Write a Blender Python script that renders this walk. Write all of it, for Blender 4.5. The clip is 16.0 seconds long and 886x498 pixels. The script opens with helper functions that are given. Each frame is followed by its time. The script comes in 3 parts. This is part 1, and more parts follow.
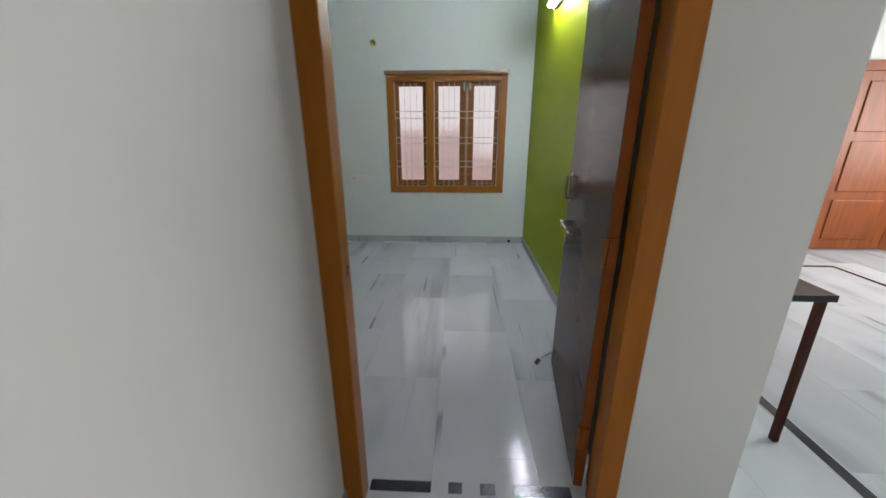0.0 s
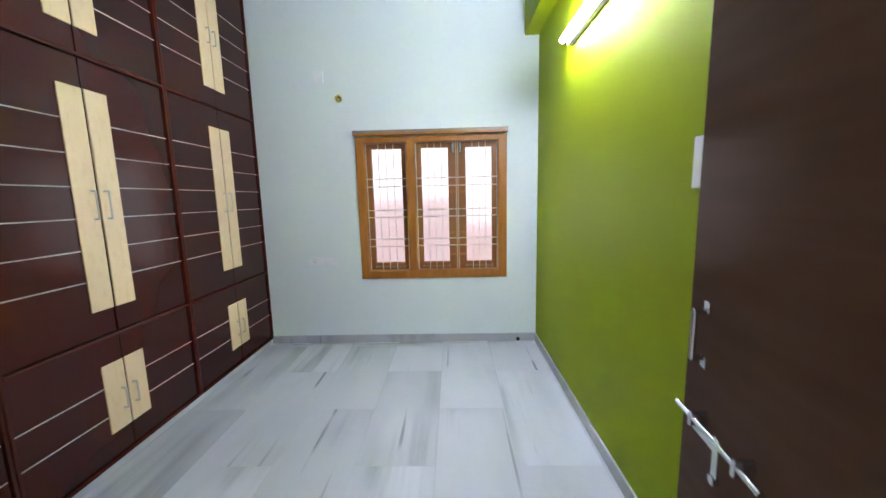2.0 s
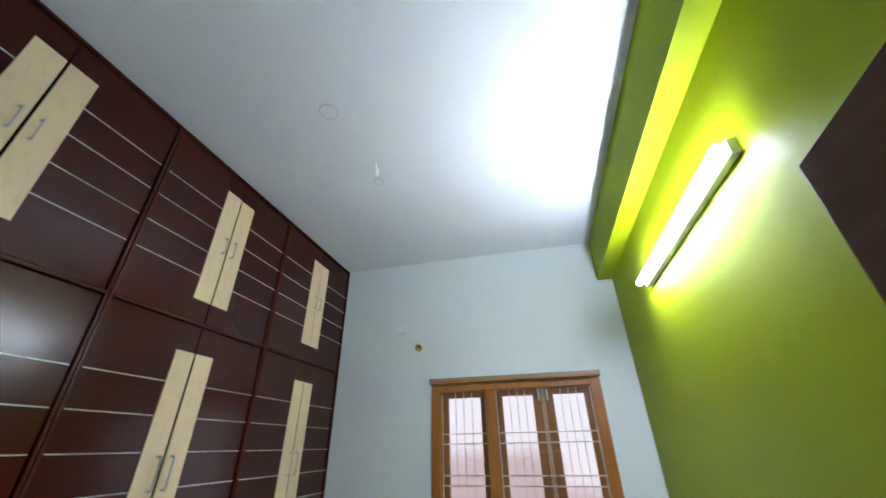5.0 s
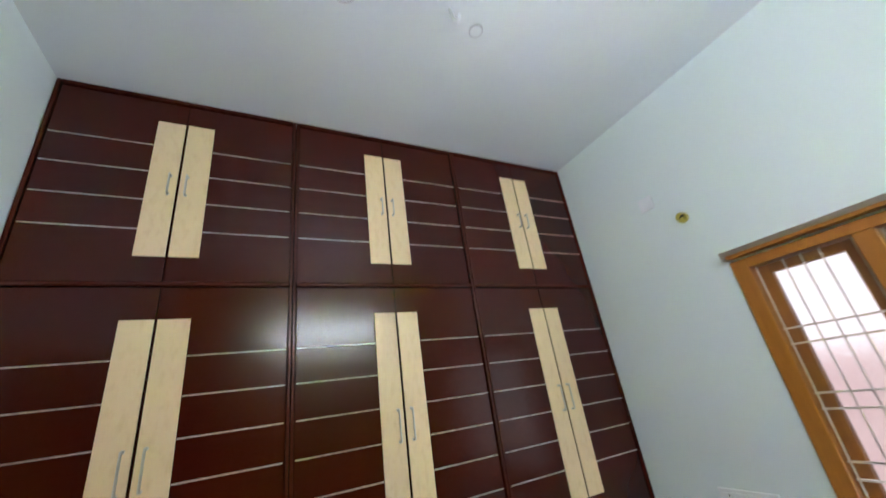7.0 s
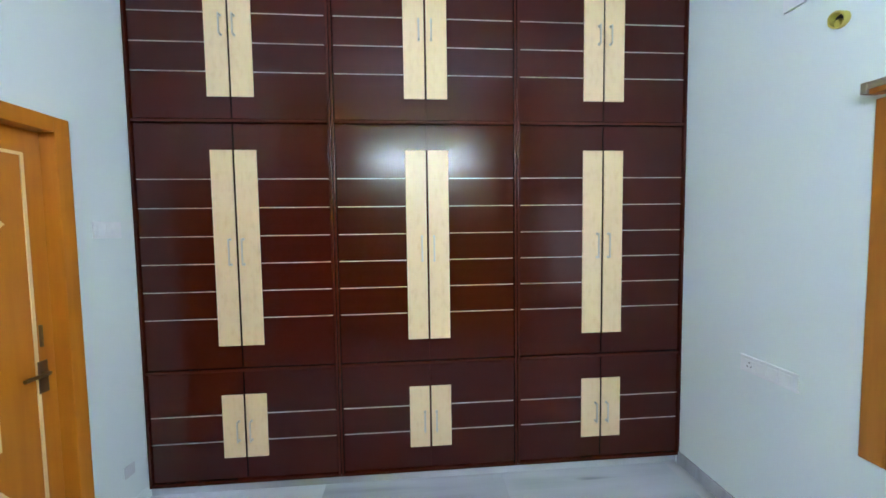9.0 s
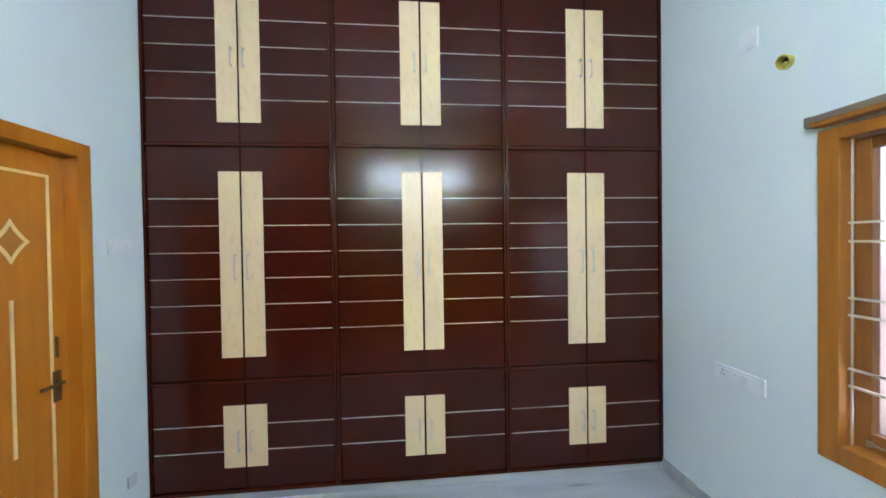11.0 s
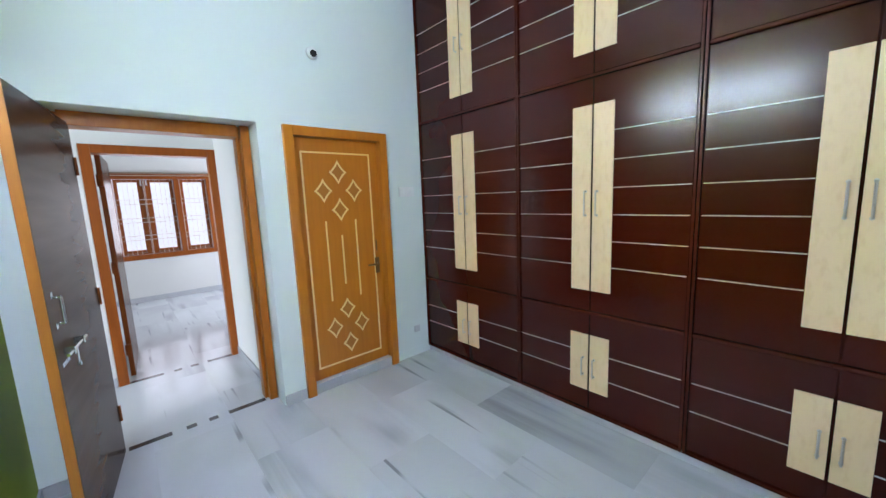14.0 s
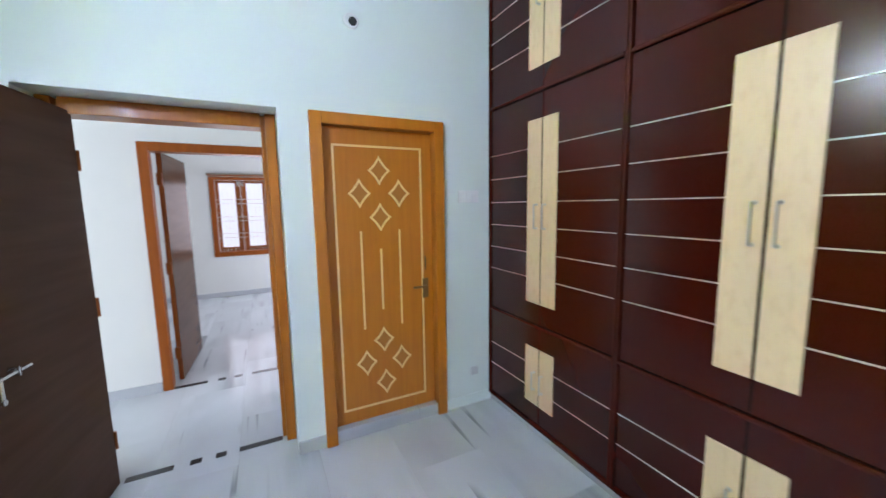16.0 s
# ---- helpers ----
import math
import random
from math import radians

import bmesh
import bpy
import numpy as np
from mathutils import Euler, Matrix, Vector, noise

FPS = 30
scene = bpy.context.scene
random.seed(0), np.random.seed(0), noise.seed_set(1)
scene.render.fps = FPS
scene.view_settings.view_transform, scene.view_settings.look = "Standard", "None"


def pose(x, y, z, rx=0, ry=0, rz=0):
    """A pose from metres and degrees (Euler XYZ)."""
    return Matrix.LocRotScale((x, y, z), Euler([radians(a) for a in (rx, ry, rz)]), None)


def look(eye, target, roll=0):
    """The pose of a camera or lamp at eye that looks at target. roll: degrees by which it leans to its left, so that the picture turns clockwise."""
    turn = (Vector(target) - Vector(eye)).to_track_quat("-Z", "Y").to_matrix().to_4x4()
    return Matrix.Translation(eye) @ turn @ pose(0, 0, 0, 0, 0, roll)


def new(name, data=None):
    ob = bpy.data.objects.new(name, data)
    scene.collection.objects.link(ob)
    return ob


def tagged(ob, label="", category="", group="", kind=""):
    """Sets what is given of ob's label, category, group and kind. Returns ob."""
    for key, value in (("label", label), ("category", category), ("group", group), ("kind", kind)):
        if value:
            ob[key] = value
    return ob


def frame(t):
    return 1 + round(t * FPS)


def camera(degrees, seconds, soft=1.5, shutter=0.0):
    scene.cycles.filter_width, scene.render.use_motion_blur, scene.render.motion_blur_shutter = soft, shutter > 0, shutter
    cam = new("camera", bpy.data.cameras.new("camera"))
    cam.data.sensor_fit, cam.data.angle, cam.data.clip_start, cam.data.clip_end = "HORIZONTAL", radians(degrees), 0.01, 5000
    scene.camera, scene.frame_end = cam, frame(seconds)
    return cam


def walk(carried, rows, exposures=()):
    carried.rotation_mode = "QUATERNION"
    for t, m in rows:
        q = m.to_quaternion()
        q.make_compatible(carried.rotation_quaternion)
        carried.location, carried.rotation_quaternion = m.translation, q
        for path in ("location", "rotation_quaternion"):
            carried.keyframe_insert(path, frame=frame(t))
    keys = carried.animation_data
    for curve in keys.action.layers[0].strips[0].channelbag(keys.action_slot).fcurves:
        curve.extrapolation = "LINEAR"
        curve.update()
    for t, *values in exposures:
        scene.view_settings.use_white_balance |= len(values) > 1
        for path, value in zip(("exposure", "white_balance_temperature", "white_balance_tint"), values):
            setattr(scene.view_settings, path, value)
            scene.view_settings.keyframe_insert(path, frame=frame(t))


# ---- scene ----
cam = camera(101.3, 16.0, shutter=0.4)
PATH = [
    (0, (1.84, -1.341, 1.385), (1.747, 0.56, 0.773), -0.1),
    (0.5, (1.843, -0.995, 1.255), (1.852, 0.909, 0.638), 0.3),
    (1, (1.866, -0.687, 1.292), (1.81, 1.209, 0.658), -0.3),
    (1.5, (1.912, -0.432, 1.298), (1.719, 1.509, 0.859), 0.2),
    (2, (1.85, -0.218, 1.43), (1.794, 1.763, 1.151), -1.35),
    (2.5, (1.826, -0.136, 1.464), (1.805, 1.849, 1.221), 0.0),
    (3, (1.839, -0.127, 1.467), (1.732, 1.852, 1.194), -0.0),
    (3.5, (1.866, -0.105, 1.473), (1.705, 1.885, 1.343), 1.2),
    (4, (1.879, -0.096, 1.528), (1.748, 1.835, 2.035), -0.1),
    (4.2, (1.877, -0.096, 1.539), (1.706, 1.761, 2.26), 0.7),
    (6.3, (1.885, 0.485, 1.509), (0.843, 1.82, 2.574), -7.9),
    (6.5, (1.912, 0.639, 1.523), (0.687, 1.867, 2.518), -7.7),
    (7, (1.947, 0.964, 1.537), (0.316, 1.846, 2.286), -8.3),
    (7.5, (1.946, 1.288, 1.542), (0.115, 1.927, 2.027), -5.4),
    (8, (2.023, 1.483, 1.558), (0.055, 1.836, 1.623), -1.6),
    (8.5, (2.09, 1.554, 1.532), (0.102, 1.722, 1.388), 0.4),
    (9, (2.178, 1.577, 1.553), (0.187, 1.73, 1.441), -0.8),
    (9.2, (2.208, 1.555, 1.561), (0.232, 1.806, 1.38), -0.3),
    (11.3, (2.314, 1.573, 1.559), (0.319, 1.701, 1.592), -0.9),
    (11.5, (2.256, 1.653, 1.538), (0.256, 1.655, 1.569), -0.4),
    (12, (2.078, 1.989, 1.531), (0.158, 1.429, 1.552), 3.4),
    (12.5, (2.127, 2.241, 1.504), (0.326, 1.378, 1.395), 1.8),
    (13, (2.141, 2.475, 1.512), (0.538, 1.329, 1.176), -2.5),
    (13.5, (2.153, 2.673, 1.501), (0.782, 1.255, 1.169), -2.9),
    (14, (2.172, 2.719, 1.51), (0.859, 1.237, 1.227), -2.3),
    (14.5, (2.165, 2.718, 1.508), (0.901, 1.195, 1.216), -1.3),
    (15, (2.063, 2.673, 1.485), (0.898, 1.087, 1.129), -1.7),
    (15.5, (1.803, 2.483, 1.49), (0.657, 0.87, 1.202), -0.7),
    (16, (1.517, 2.261, 1.516), (0.631, 0.485, 1.274), -0.9),
]
walk(cam, [(t, look(eye, target, roll)) for t, eye, target, roll in PATH],
     exposures=((0.0, -0.61, 6900, 12), (0.5, -0.20, 7100, 12), (1.0, 0.02, 7100, 12), (1.5, 0.25, 6750, 15), (2.0, 0.28, 6400, 13), (3.0, 0.04, 6250, 12), (3.5, 0.02, 6100, 11),
                (4.0, -0.18, 6150, 10), (4.2, -0.18, 6150, 10), (6.3, -0.60, 6550, 16), (6.5, -0.57, 6550, 16), (7.0, 0.02, 6600, 14), (7.5, 0.17, 6400, 15), (8.0, 0.32, 6250, 14),
                (8.5, 0.49, 5900, 12), (11.5, 0.47, 5900, 11), (12.0, 0.58, 5550, 10), (12.5, 0.64, 5600, 8), (13.0, 0.47, 5750, 6), (14.5, 0.34, 6000, 12), (15.5, 0.46, 6050, 12), (16.0, 0.36, 6000, 13)))

# ---- world, sun and large lights ----
world = bpy.data.worlds.new("overcast_sky")
scene.world = world
world.use_nodes = True
wn = world.node_tree.nodes
sky = wn.new("ShaderNodeTexSky")
sky.sky_type = "NISHITA"
sky.sun_disc = False
sky.sun_elevation, sky.sun_rotation = radians(55), radians(200)
world.node_tree.links.new(sky.outputs[0], wn["Background"].inputs["Color"])
wn["Background"].inputs["Strength"].default_value = 0.12
sun_data = bpy.data.lights.new("sun", "SUN")
sun_data.energy, sun_data.angle, sun_data.color = 1.2, radians(12), (1.0, 0.96, 0.9)
sun = new("sun", sun_data)
sun.matrix_world = look((0, 0, 20), (6.5, 9.0, 0))


def opening_light(name, place, target, w, h, watts, color):
    data = bpy.data.lights.new(name, "AREA")
    data.shape, data.size, data.size_y, data.energy, data.color = "RECTANGLE", w, h, watts, color
    ob = new(name, data)
    ob.matrix_world = look(place, target)
    return ob


opening_light("opening_light", (1.658, 3.245, 1.31), (1.658, 1.0, 0.9), 1.22, 1.1, 6, (0.86, 0.92, 1.0))
opening_light("opening_light", (1.55, -4.865, 1.37), (1.55, -3.2, 1.1), 1.25, 1.1, 5, (1.0, 0.93, 1.0))
# Extra lamp in an unseen side opening, added to brighten the second bedroom.
opening_light("opening_light", (-0.69, -3.9, 1.45), (3, -3.9, 1.2), 1.5, 1.2, 58, (0.98, 0.94, 1.0))
# Lamp in an unseen hall opening, added to bring daylight to the corridor.
opening_light("opening_light", (7.72, 1.3, 1.55), (4.6, 0.9, 0.0), 2.1, 1.4, 265, (0.93, 0.96, 1.0))


# ---- materials ----
def material(name, color, rough=0.5, metal=0.0, second=None, scale=6.0, detail=5.0, bump=0.0, bump_scale=120.0,
             stretch=(1, 1, 1), coat=0.0, spec=0.5, contrast=(0.3, 0.7), jitter=0.0, rough_var=0.0):
    """A principled material with a noise between two colours, fine relief and uneven gloss."""
    m = bpy.data.materials.new(name)
    m.use_nodes = True
    nt = m.node_tree
    N, Lk = nt.nodes, nt.links
    b = N["Principled BSDF"]
    b.inputs["Roughness"].default_value, b.inputs["Metallic"].default_value = rough, metal
    b.inputs["Coat Weight"].default_value, b.inputs["Specular IOR Level"].default_value = coat, spec
    b.inputs["Coat Roughness"].default_value = 0.08
    tc = N.new("ShaderNodeTexCoord")
    mp = N.new("ShaderNodeMapping")
    mp.inputs["Scale"].default_value = stretch
    Lk.new(tc.outputs["Object"], mp.inputs["Vector"])
    nz = N.new("ShaderNodeTexNoise")
    nz.inputs["Scale"].default_value, nz.inputs["Detail"].default_value = scale, detail
    Lk.new(mp.outputs[0], nz.inputs["Vector"])
    rp = N.new("ShaderNodeValToRGB")
    rp.color_ramp.elements[0].position, rp.color_ramp.elements[1].position = contrast
    rp.color_ramp.elements[0].color = (*color, 1)
    rp.color_ramp.elements[1].color = (*(second or [c * 0.93 for c in color]), 1)
    Lk.new(nz.outputs["Fac"], rp.inputs["Fac"])
    out = rp.outputs["Color"]
    if jitter:
        oi = N.new("ShaderNodeObjectInfo")
        mr = N.new("ShaderNodeMapRange")
        mr.inputs["To Min"].default_value, mr.inputs["To Max"].default_value = 1 - jitter, 1 + jitter
        Lk.new(oi.outputs["Random"], mr.inputs["Value"])
        hs = N.new("ShaderNodeHueSaturation")
        Lk.new(mr.outputs[0], hs.inputs["Value"])
        Lk.new(out, hs.inputs["Color"])
        out = hs.outputs["Color"]
    Lk.new(out, b.inputs["Base Color"])
    if rough_var:
        n3 = N.new("ShaderNodeTexNoise")
        n3.inputs["Scale"].default_value = 3.5
        Lk.new(tc.outputs["Object"], n3.inputs["Vector"])
        m3 = N.new("ShaderNodeMapRange")
        m3.inputs["To Min"].default_value, m3.inputs["To Max"].default_value = rough - rough_var, rough + rough_var
        Lk.new(n3.outputs["Fac"], m3.inputs["Value"])
        Lk.new(m3.outputs[0], b.inputs["Roughness"])
    if bump:
        n2 = N.new("ShaderNodeTexNoise")
        n2.inputs["Scale"].default_value, n2.inputs["Detail"].default_value = bump_scale, 3
        Lk.new(mp.outputs[0], n2.inputs["Vector"])
        bp = N.new("ShaderNodeBump")
        bp.inputs["Strength"].default_value, bp.inputs["Distance"].default_value = bump, 0.002
        Lk.new(n2.outputs["Fac"], bp.inputs["Height"])
        Lk.new(bp.outputs[0], b.inputs["Normal"])
    return m


def marble(name, light, dark, vein, rough):
    """Polished slab: soft clouds, a few long grey streaks, thin slanting veins, each slab of its own tone and figure."""
    m = bpy.data.materials.new(name)
    m.use_nodes = True
    nt = m.node_tree
    N, Lk = nt.nodes, nt.links
    b = N["Principled BSDF"]
    b.inputs["Specular IOR Level"].default_value = 0.32
    tc, oi = N.new("ShaderNodeTexCoord"), N.new("ShaderNodeObjectInfo")
    off = N.new("ShaderNodeVectorMath")
    off.operation = "MULTIPLY_ADD"
    off.inputs[1].default_value = (37.0, 53.0, 71.0)
    Lk.new(oi.outputs["Random"], off.inputs[0])
    Lk.new(tc.outputs["Object"], off.inputs[2])

    def layer(turn, size, scale, detail, distort, lo, hi, top):
        """A turned and stretched noise, cut between lo and hi and raised to at most top."""
        mp, nz, mr = N.new("ShaderNodeMapping"), N.new("ShaderNodeTexNoise"), N.new("ShaderNodeMapRange")
        mp.inputs["Rotation"].default_value, mp.inputs["Scale"].default_value = (0, 0, radians(turn)), size
        nz.inputs["Scale"].default_value, nz.inputs["Detail"].default_value, nz.inputs["Distortion"].default_value = scale, detail, distort
        mr.interpolation_type = "SMOOTHSTEP"
        for key, value in (("From Min", lo), ("From Max", hi), ("To Max", top)):
            mr.inputs[key].default_value = value
        Lk.new(off.outputs[0], mp.inputs["Vector"])
        Lk.new(mp.outputs[0], nz.inputs["Vector"])
        Lk.new(nz.outputs["Fac"], mr.inputs["Value"])
        return nz, mr.outputs[0]

    def times(a, c):
        n = N.new("ShaderNodeMath")
        n.operation = "MULTIPLY"
        Lk.new(a, n.inputs[0])
        Lk.new(c, n.inputs[1])
        return n.outputs[0]

    def blend(fac, under, color):
        n = N.new("ShaderNodeMix")
        n.data_type = "RGBA"
        Lk.new(fac, n.inputs["Factor"])
        if isinstance(under, tuple):
            n.inputs["A"].default_value = (*under, 1)
        else:
            Lk.new(under, n.inputs["A"])
        n.inputs["B"].default_value = (*color, 1)
        return n.outputs["Result"]

    _, clouds = layer(20, (1.3, 0.6, 1), 1.6, 3, 0.4, 0.38, 0.72, 0.55)
    _, where = layer(-8, (1.1, 0.5, 1), 1.3, 2, 0.0, 0.50, 0.66, 1.0)
    _, streaks = layer(6, (8.5, 0.5, 1), 1.0, 6, 0.25, 0.36, 0.68, 0.75)
    _, veins = layer(-13, (15.0, 0.45, 1), 1.0, 2, 0.15, 0.64, 0.72, 0.75)
    _, vein_where = layer(30, (1, 1, 1), 2.1, 1, 0.0, 0.46, 0.62, 0.8)
    out = blend(clouds, light, tuple(0.55 * a + 0.45 * c for a, c in zip(light, dark)))
    out = blend(times(where, streaks), out, dark)
    out = blend(times(veins, vein_where), out, vein)
    tone = N.new("ShaderNodeMapRange")
    tone.inputs["To Min"].default_value, tone.inputs["To Max"].default_value = 0.83, 1.05
    Lk.new(oi.outputs["Random"], tone.inputs["Value"])
    hs = N.new("ShaderNodeHueSaturation")
    Lk.new(tone.outputs[0], hs.inputs["Value"])
    Lk.new(out, hs.inputs["Color"])
    Lk.new(hs.outputs["Color"], b.inputs["Base Color"])
    _, dull = layer(0, (1, 1, 1), 4.0, 3, 0.0, 0.35, 0.75, 0.05)
    gloss = N.new("ShaderNodeMath")
    gloss.inputs[1].default_value = rough
    Lk.new(dull, gloss.inputs[0])
    Lk.new(gloss.outputs[0], b.inputs["Roughness"])
    return m


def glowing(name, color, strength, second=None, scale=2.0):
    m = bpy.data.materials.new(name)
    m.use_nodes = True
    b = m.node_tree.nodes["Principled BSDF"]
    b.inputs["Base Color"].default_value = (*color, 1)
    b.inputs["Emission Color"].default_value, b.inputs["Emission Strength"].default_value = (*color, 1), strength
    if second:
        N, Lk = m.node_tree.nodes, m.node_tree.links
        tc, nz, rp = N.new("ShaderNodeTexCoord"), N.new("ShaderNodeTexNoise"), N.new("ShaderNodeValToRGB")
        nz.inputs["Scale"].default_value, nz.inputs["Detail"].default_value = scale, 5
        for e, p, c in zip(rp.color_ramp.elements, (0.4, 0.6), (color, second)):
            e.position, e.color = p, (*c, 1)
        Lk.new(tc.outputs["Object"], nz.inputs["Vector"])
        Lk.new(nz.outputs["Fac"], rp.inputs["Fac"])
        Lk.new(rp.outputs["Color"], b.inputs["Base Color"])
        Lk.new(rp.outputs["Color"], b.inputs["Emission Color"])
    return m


MINT = material("pale_mint_wall_paint", (0.795, 0.89, 0.875), 0.55, second=(0.77, 0.87, 0.855), scale=1.6, bump=0.12, bump_scale=160, rough_var=0.08)
WHITE = material("off_white_wall_paint", (0.74, 0.75, 0.72), 0.6, second=(0.69, 0.70, 0.675), scale=1.4, bump=0.12, bump_scale=160)
CEIL = material("white_ceiling_paint", (0.775, 0.825, 0.835), 0.7, second=(0.75, 0.80, 0.81), scale=1.8, bump=0.15, bump_scale=140)
GREEN = material("lime_green_wall_paint", (0.272, 0.343, 0.004), 0.5, second=(0.252, 0.323, 0.004), scale=1.5, bump=0.12, bump_scale=170, rough_var=0.05, spec=0.09)
MARBLE = marble("grey_white_marble", (0.545, 0.58, 0.608), (0.26, 0.28, 0.295), (0.10, 0.105, 0.12), 0.115)
SKIRT = marble("grey_marble_skirting", (0.52, 0.545, 0.575), (0.30, 0.315, 0.335), (0.12, 0.13, 0.14), 0.16)
GROUT = material("pale_grout", (0.5, 0.51, 0.52), 0.8)
GRANITE = material("black_granite", (0.012, 0.013, 0.016), 0.18, second=(0.05, 0.05, 0.06), scale=160, contrast=(0.55, 0.75))
MAHOGANY = material("dark_mahogany_laminate", (0.039, 0.0042, 0.0011), 0.21, second=(0.031, 0.0034, 0.0009), scale=1.3, detail=2, coat=0.0, spec=0.30, contrast=(0.3, 0.7), rough_var=0.02, jitter=0.05)
CARCASS = material("dark_mahogany_moulding", (0.052, 0.0085, 0.0035), 0.26, second=(0.040, 0.0066, 0.0026), scale=4, spec=0.22)
CREAM = material("cream_marbled_laminate", (0.77, 0.59, 0.35), 0.38, second=(0.70, 0.51, 0.285), scale=14, contrast=(0.5, 0.78), stretch=(1, 2.2, 1), jitter=0.03)
SILVER = material("brushed_aluminium_inlay", (0.58, 0.55, 0.53), 0.36, metal=0.3, scale=60)
NICKEL = material("satin_nickel", (0.60, 0.57, 0.53), 0.28, metal=0.95, scale=40)
STEEL = material("polished_steel", (0.62, 0.62, 0.62), 0.22, metal=1.0, scale=40)
BRASS = material("dull_bronze_fitting", (0.22, 0.13, 0.06), 0.38, metal=0.7, scale=50)
ORANGE = material("orange_teak_varnish", (0.52, 0.185, 0.012), 0.36, second=(0.45, 0.145, 0.009), scale=3.0, stretch=(9, 9, 0.7), detail=7, coat=0.25, rough_var=0.06, spec=0.4)
FRAMEWOOD = material("amber_brown_teak_varnish", (0.41, 0.134, 0.008), 0.36, second=(0.33, 0.102, 0.006), scale=3.0, stretch=(9, 9, 0.7), detail=7, coat=0.08, spec=0.28, rough_var=0.06)
BROWNWOOD = material("red_brown_teak_varnish", (0.31, 0.084, 0.009), 0.36, second=(0.24, 0.060, 0.007), scale=3.0, stretch=(9, 9, 0.7), detail=7, coat=0.04, spec=0.25, rough_var=0.06)
WINWOOD = material("golden_teak_window_wood", (0.41, 0.160, 0.020), 0.42, second=(0.32, 0.115, 0.013), scale=4.0, stretch=(8, 8, 0.8), detail=7)
WINDARK = material("shutter_teak_wood", (0.30, 0.115, 0.022), 0.45, second=(0.22, 0.08, 0.015), scale=4.0, stretch=(8, 8, 0.8), detail=7)
INLAY = material("pale_carved_inlay", (0.86, 0.62, 0.30), 0.5, scale=30)
GROOVE = material("brown_carved_recess", (0.43, 0.165, 0.022), 0.5, scale=30)
LEAF = material("brown_door_laminate", (0.102, 0.055, 0.034), 0.2, second=(0.078, 0.041, 0.025), scale=2.2, stretch=(0.8, 1, 9), detail=6, spec=0.025, contrast=(0.25, 0.75), rough_var=0.02)
GRILLE = material("pale_painted_steel_bars", (0.72, 0.64, 0.56), 0.42, metal=0.0, scale=30)
PLASTIC = material("white_switch_plastic", (0.88, 0.925, 0.935), 0.32, scale=20)
# Greyer white that draws the shading around the ceiling covers' rims.
RIMGREY = material("shade_grey_rim", (0.62, 0.64, 0.66), 0.4, scale=30)
GREYBOX = material("grey_box_plastic", (0.66, 0.71, 0.72), 0.5, scale=20)
TRACK = material("dull_bronze_rail", (0.30, 0.25, 0.20), 0.4, metal=0.5, scale=30)
RUBBER = material("black_rubber", (0.015, 0.015, 0.015), 0.6, scale=40)
YELLOW = material("yellow_conduit_plastic", (0.52, 0.46, 0.10), 0.5, scale=40)
BLACK = material("dark_hole_lining", (0.01, 0.01, 0.01), 0.7, scale=30)
HALLWOOD = material("polished_red_wood", (0.26, 0.066, 0.014), 0.42, second=(0.16, 0.038, 0.008), scale=3, stretch=(7, 7, 0.7), detail=8, spec=0.3)
TUBE = glowing("fluorescent_tube_glow", (0.765, 0.808, 1.0), 248.0)
# Plaster given its own glow in place of daylight falling on it.
PINK = glowing("glowing_pink_plaster", (0.88, 0.68, 0.67), 0.50, (0.80, 0.56, 0.55), 2.6)
GLARE = glowing("bright_hazy_sky", (0.95, 0.97, 1.0), 0.74, (0.90, 0.88, 0.90), 1.4)
GLARE2 = glowing("hazy_daylight", (0.97, 0.94, 0.98), 0.74)
GLASS = bpy.data.materials.new("rippled_window_glass")
GLASS.use_nodes = True
gb = GLASS.node_tree.nodes["Principled BSDF"]
gt, gn, gp = (GLASS.node_tree.nodes.new(k) for k in ("ShaderNodeTexCoord", "ShaderNodeTexVoronoi", "ShaderNodeBump"))
gn.inputs["Scale"].default_value, gp.inputs["Strength"].default_value, gp.inputs["Distance"].default_value = 24.0, 0.7, 0.004
GLASS.node_tree.links.new(gt.outputs["Object"], gn.inputs["Vector"])
GLASS.node_tree.links.new(gn.outputs["Distance"], gp.inputs["Height"])
GLASS.node_tree.links.new(gp.outputs[0], gb.inputs["Normal"])
gb.inputs["Transmission Weight"].default_value, gb.inputs["Roughness"].default_value, gb.inputs["IOR"].default_value = 1.0, 0.27, 1.3


# ---- building helpers ----
def box(bm, x0, x1, y0, y1, z0, z1, bevel=0.0):
    """A box between the given bounds, with small rounded edges if wanted."""
    made = bmesh.ops.create_cube(bm, size=1.0, matrix=Matrix.Translation(((x0 + x1) / 2, (y0 + y1) / 2, (z0 + z1) / 2)) @ Matrix.Diagonal((abs(x1 - x0), abs(y1 - y0), abs(z1 - z0), 1)))
    if bevel:
        edges = list({e for v in made["verts"] for e in v.link_edges})
        bmesh.ops.bevel(bm, geom=edges, offset=bevel, segments=2, affect="EDGES", profile=0.6)
    return bm


def rod(bm, a, b, r, sides=10, r2=None):
    """A round bar from a to b."""
    a, b = Vector(a), Vector(b)
    turn = (b - a).to_track_quat("Z", "Y").to_matrix().to_4x4()
    bmesh.ops.create_cone(bm, cap_ends=True, segments=sides, radius1=r, radius2=r if r2 is None else r2, depth=(b - a).length,
                          matrix=Matrix.Translation((a + b) / 2) @ turn)
    return bm


